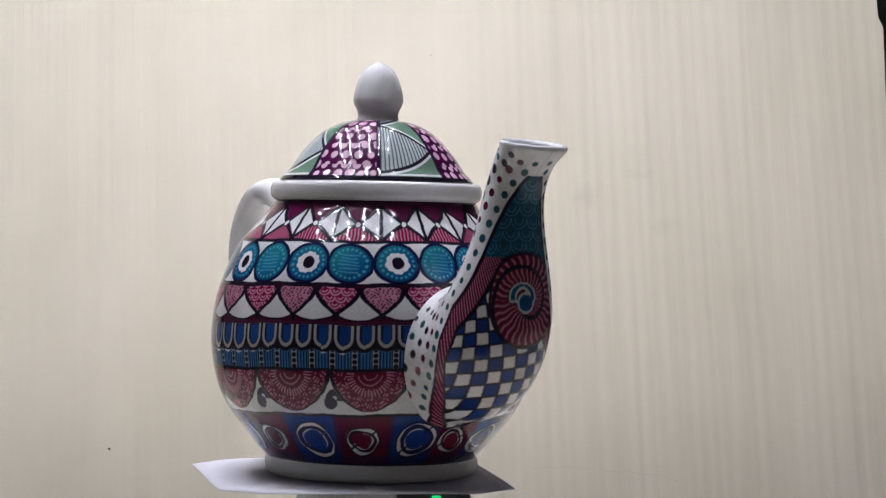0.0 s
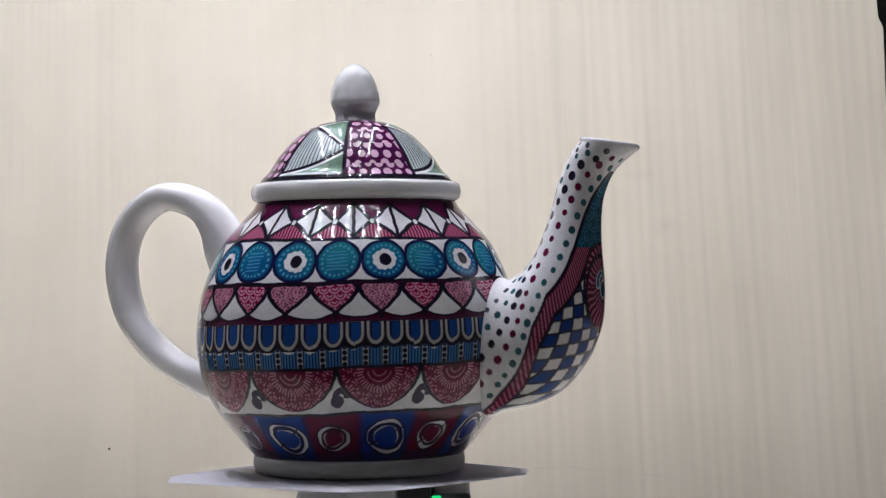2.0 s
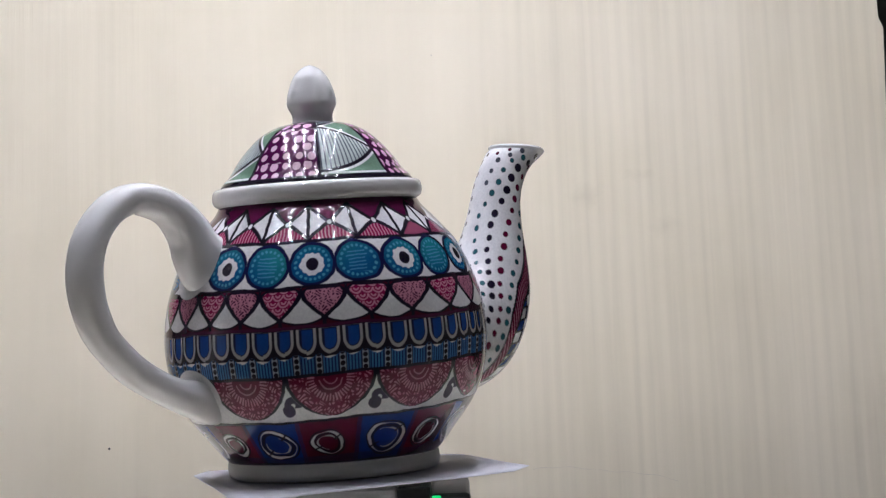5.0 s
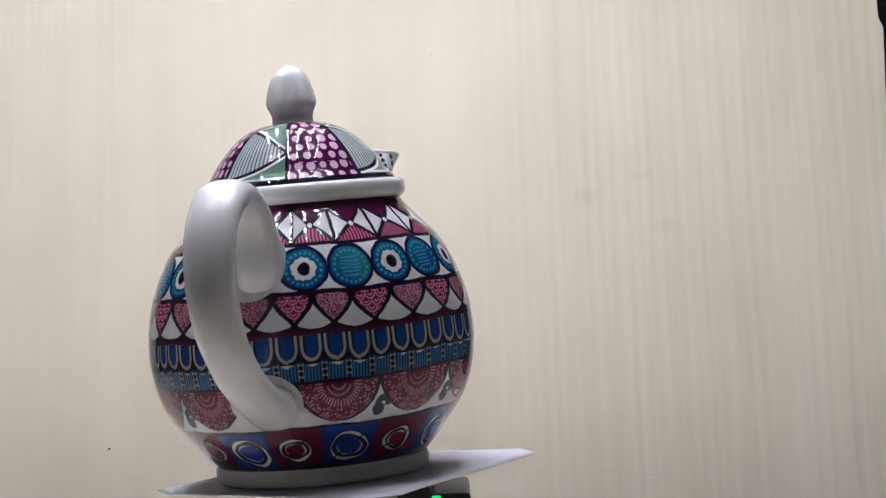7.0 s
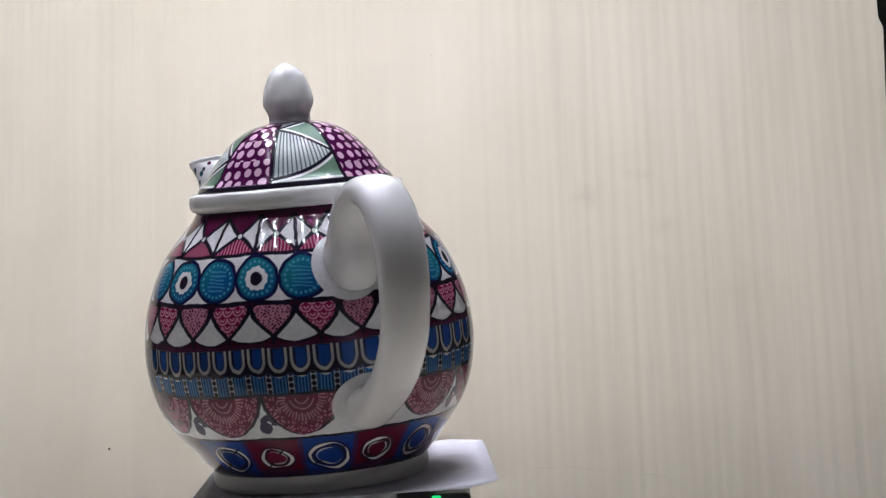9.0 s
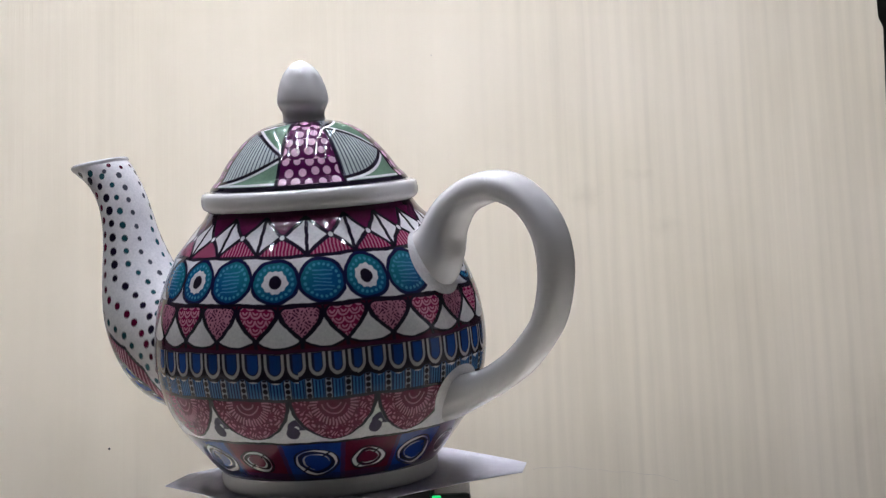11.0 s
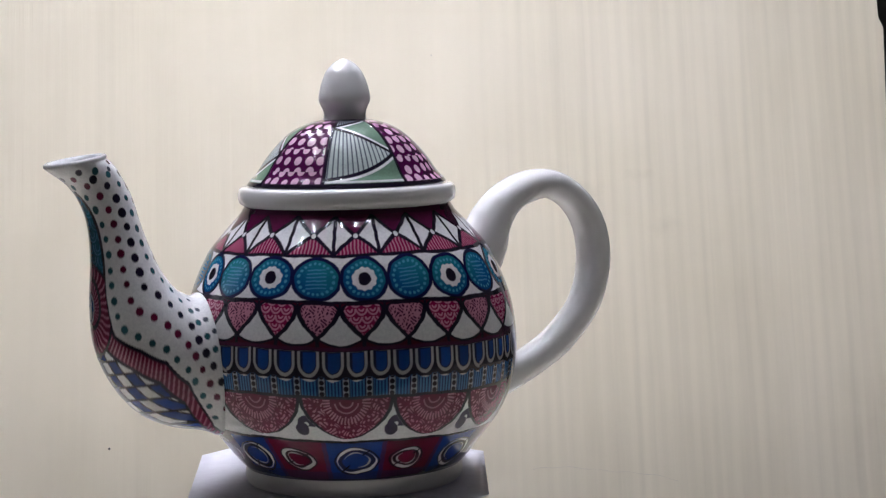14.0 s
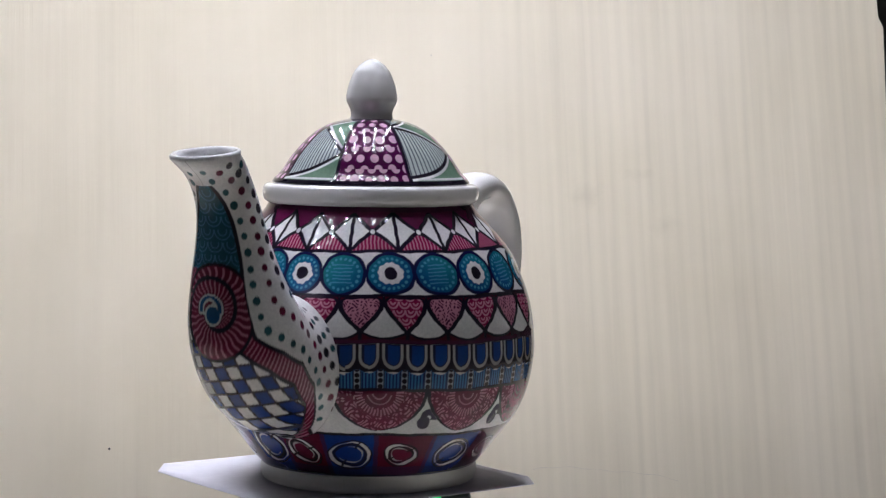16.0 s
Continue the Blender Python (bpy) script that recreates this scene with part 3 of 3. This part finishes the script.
PAPER_CORNERS = [(-0.080, -0.034), (-0.071, -0.055), (0.012, -0.088), (0.0287, -0.0940), (0.046, -0.084), (0.079, 0.003), (0.073, 0.028), (-0.024, 0.072), (-0.038, 0.062)]


def build_paper():
    """A cut square of white card under the pot, its corners a little curled."""
    sheet = bmesh.new()
    n, m = 14, 10
    ring = []
    for k, (x0, y0) in enumerate(PAPER_CORNERS):
        x1, y1 = PAPER_CORNERS[(k + 1) % len(PAPER_CORNERS)]
        for j in range(n):
            f = j / n
            ring.append((x0 + (x1 - x0) * f, y0 + (y1 - y0) * f))
    layers = []
    for side in (0, 1):
        grid = []
        for q in range(1, m + 1):
            f = q / m
            row = []
            for x, y in ring:
                px, py = x * f, y * f
                r = math.hypot(px, py)
                bend = max(0.0, r - 0.055)
                z = 0.0021 - 0.9 * bend * bend * (0.3 + 0.9 * math.sin(math.atan2(py, px) * 2 + 0.6)) - 0.0004 * side
                row.append(sheet.verts.new((px, py, z)))
            grid.append(row)
        c = sheet.verts.new((0, 0, 0.0021 - 0.0004 * side))
        cnt = len(ring)
        for j in range(cnt):
            a, b = grid[0][j], grid[0][(j + 1) % cnt]
            sheet.faces.new((c, a, b) if side == 0 else (c, b, a))
            for q in range(m - 1):
                f = (grid[q][j], grid[q + 1][j], grid[q + 1][(j + 1) % cnt], grid[q][(j + 1) % cnt])
                sheet.faces.new(f if side == 0 else f[::-1])
        layers.append(grid[-1])
    cnt = len(ring)
    for j in range(cnt):
        sheet.faces.new((layers[0][j], layers[1][j], layers[1][(j + 1) % cnt], layers[0][(j + 1) % cnt]))
    ob = part("paper_sheet", sheet, PAPER)
    return tagged(ob, "square of white card with curled corners under the teapot", "paper")


BODY_Z = [0.0103, 0.0139, 0.0201, 0.0274, 0.0323, 0.0398, 0.0486, 0.0563, 0.0627, 0.0731, 0.0835, 0.0928, 0.1008, 0.1084, 0.1139, 0.1192, 0.1229, 0.1265]
BODY_R = [0.0483, 0.0518, 0.0567, 0.0625, 0.0660, 0.0699, 0.0726, 0.0739, 0.0744, 0.0738, 0.0720, 0.0689, 0.0654, 0.0610, 0.0563, 0.0516, 0.0481, 0.0458]
LID_R = [0.0442, 0.0430, 0.0406, 0.0361, 0.0315, 0.0268, 0.0220, 0.0170, 0.0100]
LID_Z = [0.1362, 0.1378, 0.1402, 0.1468, 0.1523, 0.1569, 0.1602, 0.1624, 0.1640]

# the spout's edge towards the pot, its outer edge, and its half width, from root to lip
SPOUT_IN = [(0.056, 0.0900), (0.0705, 0.0880), (0.0784, 0.0915), (0.0839, 0.0970), (0.0885, 0.1045), (0.0915, 0.1120), (0.0945, 0.1205), (0.0967, 0.1285), (0.0990, 0.1360), (0.1030, 0.1440), (0.1060, 0.1485), (0.1085, 0.1508)]
SPOUT_OUT = [(0.056, 0.0305), (0.0690, 0.0312), (0.0855, 0.0337), (0.0990, 0.0408), (0.1095, 0.0535), (0.1160, 0.0690), (0.1174, 0.0860), (0.1164, 0.1050), (0.1168, 0.1190), (0.1190, 0.1290), (0.1245, 0.1388), (0.1345, 0.1468)]
SPOUT_W = [0.0250, 0.0252, 0.0258, 0.0260, 0.0244, 0.0216, 0.0184, 0.0157, 0.0139, 0.0130, 0.0133, 0.0144]
# how far the drawn panel reaches round each flank, as a share of the depth
PANEL_A = [0.0, 0.08, 0.27, 0.50, 0.57, 0.50, 0.42, 0.28, 0.16, 0.07, 0.0, 0.0]
PANEL_B = [0.0, 0.07, 0.37, 0.43, 0.33, 0.17, 0.15, 0.13, 0.10, 0.06, 0.0, 0.0]


def build_spout(pot):
    k = np.arange(12)
    rows, cols = 300, 300
    u = np.linspace(0, 11, rows)
    pin = np.stack([smooth_curve(k, [p[j] for p in SPOUT_IN], u) for j in (0, 1)], -1)
    pout = np.stack([smooth_curve(k, [p[j] for p in SPOUT_OUT], u) for j in (0, 1)], -1)
    w = smooth_curve(k, SPOUT_W, u)
    a = np.linspace(-math.pi, math.pi, cols, endpoint=False)
    mid, half = (pin + pout) / 2, (pout - pin) / 2
    ca, sa = np.cos(a), np.sin(a)
    drift = -0.0018 * np.clip((u - 4) / 7, 0, 1) ** 1.3   # the neck bends a little to one side
    pts = np.stack([mid[:, None, 0] + half[:, None, 0] * ca, w[:, None] * sa + drift[:, None], mid[:, None, 1] + half[:, None, 1] * ca], -1)
    plain = pts.copy()
    pts[..., 1] -= math.tan(math.radians(0.4)) * pts[..., 0]
    # it swells out where it is luted to the body
    off = np.hypot(pts[..., 0], pts[..., 1]) - np.interp(pts[..., 2], BODY_Z, BODY_R)
    swell = np.exp(-np.clip(off, 0, 1) / 0.0045)
    pts[..., 1] *= 1 + 0.12 * swell
    pts[..., 2] += 0.10 * swell * (pts[..., 2] - mid[:, None, 1])
    # the lip is rounded over and runs back down into a hollow
    ends = [pts]
    for grow, sink in ((1.015, -0.0006), (1.01, -0.0014), (0.96, -0.0020), (0.88, -0.0018), (0.81, -0.0004), (0.75, 0.004), (0.60, 0.012)):
        c = pts[-1].mean(0)
        ring = c + (pts[-1] - c) * grow
        ring[:, 0] -= max(sink, 0) * 0.78
        ring[:, 2] -= sink * (0.62 if sink > 0 else 1.0)
        ends.append(ring[None])
    grid = np.concatenate(ends)
    x, y, z = pts[..., 0], pts[..., 1], pts[..., 2]
    aa = np.repeat(a[None], rows, 0)
    flank_a = aa < 0
    uu = np.repeat(u[:, None], cols, 1)
    kb = np.where(flank_a, np.interp(uu, k, PANEL_A), np.interp(uu, k, PANEL_B))
    ab = np.arccos(1 - 2 * kb)
    rr = (w + np.hypot(half[:, 0], half[:, 1]))[:, None] / 2
    q = (np.abs(aa) - ab) * rr                      # below nought within the panel
    q = np.where(uu > 9.8, np.abs(aa) * rr + 0.0008, q)
    run = np.concatenate([np.zeros((1, cols)), np.cumsum(np.linalg.norm(np.diff(pts, axis=0), axis=2), axis=0)])
    side = aa * rr                                  # across the front of the spout
    c = np.empty(x.shape + (3,))
    c[:] = WHITE
    # dots in rows that follow the panel, on either flank
    rnd = random.Random(7)
    bnd = {False: np.arccos(1 - 2 * np.interp(u, k, PANEL_A)), True: np.arccos(1 - 2 * np.interp(u, k, PANEL_B))}
    r1 = (w + np.hypot(half[:, 0], half[:, 1])) / 2
    for flank in (False, True):
        for n, (off, colour, size) in enumerate([(0.0040, SEA * 0.35 + BLACK, 0.00155), (0.0112, CRIMSON * 0.38, 0.00160), (0.0185, BLACK, 0.00180), (0.0255, SEA * 0.32 + BLACK, 0.0014), (0.0325, BLACK * 3 + GREEN * 0.2, 0.0013), (0.0400, CRIMSON * 0.3, 0.0012)]):
            lane = bnd[flank] + off * np.clip(r1 / 0.0165, 0.80, 1.3) / r1
            track = np.stack([mid[:, 0] + half[:, 0] * np.cos(lane), (1 if flank else -1) * w * np.sin(lane) + drift, mid[:, 1] + half[:, 1] * np.cos(lane)], -1)
            gone, want = 0.0, 0.002 + 0.003 * (n % 2)
            for j in range(1, rows):
                gone += float(np.linalg.norm(track[j] - track[j - 1]))
                if gone < want:
                    continue
                want += 0.0066 + 0.0006 * (rnd.random() - 0.5)
                if not (0.8 < u[j] < 10.7) or lane[j] > math.pi - 0.1 or (n > 4 and u[j] < 3.0):
                    continue
                d = np.linalg.norm((plain - track[j]) * (1.1, 1.1, 0.93), axis=2) - size * (0.85 + 0.35 * rnd.random())
                ink_on(c, inside(d), colour * (0.8 + 0.5 * rnd.random()))
    panel = inside(q)
    # blue and white chequers
    cu, cv = (side + z * 0.25) / 0.0064, (z - side * 0.12) / 0.0058
    chk = ((np.floor(cu) + np.floor(cv)) % 2)
    edge = 0.5 - np.maximum(np.abs((cu % 1) - 0.5), np.abs((cv % 1) - 0.5))
    ink_on(c, panel, BLUE * 1.0)
    ink_on(c, panel * chk, WHITE * 0.92)
    ink_on(c, panel * inside(edge * 0.006 - 0.00050), BLACK)
    # teal plume with scales above
    plume = panel * inside(0.0905 + 0.006 * np.cos(side * 90) - z)
    ink_on(c, plume, SEA * 0.33 + BLUE * 0.22)
    row = np.floor(z / 0.0052)
    sx = ((side / 0.0072 + 0.5 * (row % 2)) % 1 - 0.5) * 0.0072
    arc = np.hypot(sx, (z / 0.0052 - row) * 0.0052 - 0.0045)
    ink_on(c, plume * inside(np.minimum(np.abs(arc - 0.0034), np.abs(arc - 0.0018)) - 0.00022), SKY * 0.7)
    # hatched maroon ribbon round the chequers, curling to a spiral
    low = np.where(flank_a, inside(z - 0.1035), inside(z - 0.0775))
    ribbon = inside(np.maximum(q, -0.0088 - q)) * low
    ink_on(c, ribbon, MAROON * 1.05)
    hz = (run / 0.0024) % 1
    ink_on(c, inside(np.maximum(q + 0.0012, -0.0080 - q)) * low * inside((np.abs(hz - 0.5) - 0.17) * 0.0024), ROSE)
    for e in (0.0, -0.0090):
        ink_on(c, inside(np.abs(q - e) - 0.0008) * np.where(e < 0, low, 1.0), BLACK)
    sy, sz = side, z - 0.0860
    rad, th = np.hypot(sy, sz), np.arctan2(sz, sy)
    out = 0.0195
    ink_on(c, inside(rad - out) * inside(q), MAROON)
    sp = ((th / 0.205 + 0.12 * np.sin(rad * 900)) % 1)
    ink_on(c, inside(rad - out + 0.0010) * inside(q) * inside((np.abs(sp - 0.5) - 0.16) * 0.205 * rad) * (rad > 0.0045), ROSE)
    lap = ((th + 2.2) % (2 * math.pi)) / (2 * math.pi)
    turnline = np.abs(rad - (0.0052 + 0.0143 * lap)) * 0.95
    ink_on(c, inside(turnline - 0.0009) * inside(q), BLACK)
    # a teal comma with a pale edge at its heart
    comma = np.minimum(np.hypot(sy + 0.0006, sz + 0.0010) - 0.0036,
                       np.maximum(np.abs(np.hypot(sy + 0.0022, sz - 0.0012) - 0.0052) - 0.0010 * np.clip(1.6 - np.abs(sz - 0.002) / 0.004, 0, 1), -sz))
    ink_on(c, inside(comma - 0.0013), MAROON * 0.5)
    ink_on(c, inside(comma - 0.0009), WHITE * 0.7)
    ink_on(c, inside(comma), TEAL * 0.8)
    ink_on(c, inside(np.abs(rad - out) - 0.0006) * inside(q), BLACK)
    ink = np.concatenate([c, np.repeat(np.repeat(WHITE[None, None], 7, 0), cols, 1)])
    sheet_mesh("spout", grid, GLAZE, pot, "curved spout with dots, chequers and a spiral", ink)


HANDLE_OUT = [(-0.046, 0.1080), (-0.0575, 0.1142), (-0.0634, 0.1222), (-0.0716, 0.1300), (-0.0830, 0.1360), (-0.0954, 0.1382), (-0.1059, 0.1359), (-0.1147, 0.1299), (-0.1222, 0.1211), (-0.1270, 0.1106), (-0.1290, 0.0976), (-0.1275, 0.0848), (-0.1232, 0.0721), (-0.1163, 0.0621), (-0.1069, 0.0522), (-0.0963, 0.0450), (-0.0857, 0.0391), (-0.0751, 0.0340), (-0.0660, 0.0305), (-0.054, 0.0300)]
HANDLE_IN = [(-0.052, 0.0860), (-0.0690, 0.0895), (-0.0752, 0.1000), (-0.0770, 0.1105), (-0.0828, 0.1198), (-0.0952, 0.1244), (-0.1022, 0.1230), (-0.1079, 0.1192), (-0.1124, 0.1132), (-0.1150, 0.1060), (-0.1158, 0.0970), (-0.1146, 0.0865), (-0.1112, 0.0765), (-0.1062, 0.0700), (-0.0990, 0.0628), (-0.0912, 0.0573), (-0.0825, 0.0528), (-0.0745, 0.0508), (-0.0675, 0.0496), (-0.055, 0.0490)]
HANDLE_W = [0.0118, 0.0115, 0.0113, 0.0112, 0.0112, 0.0112, 0.0112, 0.0111, 0.0110, 0.0109, 0.0107, 0.0105, 0.0103, 0.0101, 0.0101, 0.0102, 0.0104, 0.0108, 0.0112, 0.0118]


def build_handle(pot):
    k = np.arange(20)
    u = np.linspace(0, 19, 150)
    o = np.stack([smooth_curve(k, [p[j] for p in HANDLE_OUT], u) for j in (0, 1)], -1)
    i = np.stack([smooth_curve(k, [p[j] for p in HANDLE_IN], u) for j in (0, 1)], -1)
    w = smooth_curve(k, HANDLE_W, u)
    mid, half = (o + i) / 2, (o - i) / 2
    a = np.linspace(0, 2 * math.pi, 64, endpoint=False)
    ca = np.sign(np.cos(a)) * np.abs(np.cos(a)) ** 0.85
    sa = np.sign(np.sin(a)) * np.abs(np.sin(a)) ** 0.85
    x = mid[:, None, 0] + half[:, None, 0] * ca
    aside = np.tan(np.radians(np.interp(u, [0, 11, 19], [0.9, 1.0, -0.4])))[:, None] * np.abs(x)
    pts = np.stack([x, w[:, None] * sa + aside, mid[:, None, 1] + half[:, None, 1] * ca], -1)
    # both roots swell out into the body
    off = np.hypot(pts[..., 0], pts[..., 1]) - np.interp(pts[..., 2], BODY_Z, BODY_R)
    swell = np.exp(-np.clip(off, 0, 1) / 0.0055)
    pts[..., 1] = aside + (pts[..., 1] - aside) * (1 + 0.05 * swell)
    pts[..., 2] += 0.04 * swell * (pts[..., 2] - mid[:, None, 1])
    sheet_mesh("handle", pts, PORCELAIN, pot, "plain white looped handle", cap_start=True, cap_end=True)


def build_teapot():
    pot = tagged(new("teapot"), "white porcelain teapot with hand-drawn bands of coloured ink", "teapot")
    cols, rows = 1700, 440
    z = np.linspace(0.0103, 0.1265, rows)
    r = smooth_curve(BODY_Z, BODY_R, z)
    pts = turned(r, z, cols)
    az = np.repeat(np.linspace(0, 360, cols, endpoint=False)[None], rows, 0)
    zz, rr = np.repeat(z[:, None], cols, 1), np.repeat(r[:, None], cols, 1)
    ink = draw_body(az, zz, rr)
    # bare glaze where the handle's feet are luted on
    for a0, h0, hw, hh in ((179.0, 0.0425, 0.0165, 0.0125), (176.5, 0.1000, 0.0150, 0.0140)):
        side = np.abs((az - a0)) * np.radians(1) * rr
        d = np.hypot(side / hw, (zz - h0) / hh) - 1
        ink_on(ink, inside(d * 0.012), WHITE)
    sheet_mesh("body", pts, GLAZE, pot, "round body drawn with discs, hearts, loops, scallops and squares", ink)
    # foot ring
    sheet_mesh("foot_ring", turned([0.0436, 0.0462, 0.0474, 0.0482, 0.0487, 0.0489, 0.0488, 0.0486, 0.0483, 0.0474],
                                   [0.0030, 0.0026, 0.0030, 0.0038, 0.0052, 0.0070, 0.0086, 0.0098, 0.0106, 0.0114], 160), FOOT_WHITE, pot, "bare white foot ring", cap_start=True)
    # rolled rim on which the lid sits
    sheet_mesh("rim", turned([0.0440, 0.0452, 0.0468, 0.0480, 0.0485, 0.0486, 0.0483, 0.0478, 0.0466, 0.0448, 0.0425, 0.0415, 0.0418, 0.0430],
                             [0.1255, 0.1262, 0.1270, 0.1280, 0.1295, 0.1315, 0.1332, 0.1343, 0.1350, 0.1352, 0.1349, 0.1335, 0.1290, 0.1250], 200), PORCELAIN, pot, "thick white rim")
    build_spout(pot)
    build_handle(pot)
    # lid
    n = 170
    s = np.linspace(0, 1, n)
    arc = np.concatenate([[0], np.cumsum(np.hypot(np.diff(LID_R), np.diff(LID_Z)))])
    arc /= arc[-1]
    lr, lz = smooth_curve(arc, LID_R, s), smooth_curve(arc, LID_Z, s)
    cols = 1000
    az = np.repeat(np.linspace(0, 360, cols, endpoint=False)[None], n, 0)
    ink = draw_lid(az, np.repeat(s[:, None], cols, 1), np.repeat(lr[:, None], cols, 1))
    under = turned([0.0395, 0.0432, 0.0444], [0.1352, 0.1352, 0.1356], cols)
    pts = np.concatenate([under, turned(lr, lz, cols)])
    ink = np.concatenate([np.repeat(np.repeat(BLACK[None, None], 3, 0), cols, 1), ink])
    lid = sheet_mesh("lid", pts, GLAZE, pot, "domed lid drawn with dotted petals and green leaves", ink)
    kz = [0.1632, 0.1648, 0.1662, 0.1676, 0.1690, 0.1702, 0.1715, 0.1730, 0.1746, 0.1763, 0.1785, 0.1807, 0.1830, 0.1852, 0.1870, 0.1885, 0.1897, 0.1904, 0.19075]
    kr = [0.0100, 0.0095, 0.0093, 0.0095, 0.0100, 0.0106, 0.0112, 0.0115, 0.0114, 0.0111, 0.0106, 0.0099, 0.0090, 0.0079, 0.0065, 0.0050, 0.0032, 0.0017, 0.0003]
    arc = np.concatenate([[0], np.cumsum(np.hypot(np.diff(kr), np.diff(kz)))])
    s = np.linspace(0, arc[-1], 60)
    sheet_mesh("knob", turned(np.maximum(smooth_curve(arc, kr, s), 0.0002), smooth_curve(arc, kz, s), 96), PORCELAIN, lid, "plain white acorn knob", cap_end=True)
    return pot


build_room()
build_backdrop()
build_table()
build_lamp()
build_turntable()
paper = build_paper()
teapot = build_teapot()

# turn of the table, second by second, in degrees
TURN = [112.85, 131.10, 149.68, 168.54, 187.77, 207.03, 226.09, 244.93, 263.45, 281.90, 299.83, 317.67, 335.60, 353.48, 371.70, 390.00, 408.45]


LEAN = {0: 0.50, 1: 0.15, 15: 0.15, 16: 0.35}      # slack of the spindle, in degrees


def motions():
    for thing in (teapot, paper):
        walk(thing, [(float(t), spin(0) @ pose(0, 0, 0, 0, LEAN.get(t, 0.0), 0) @ spin(0).inverted() @ spin(a) @ SEAT) for t, a in enumerate(TURN)])


motions()
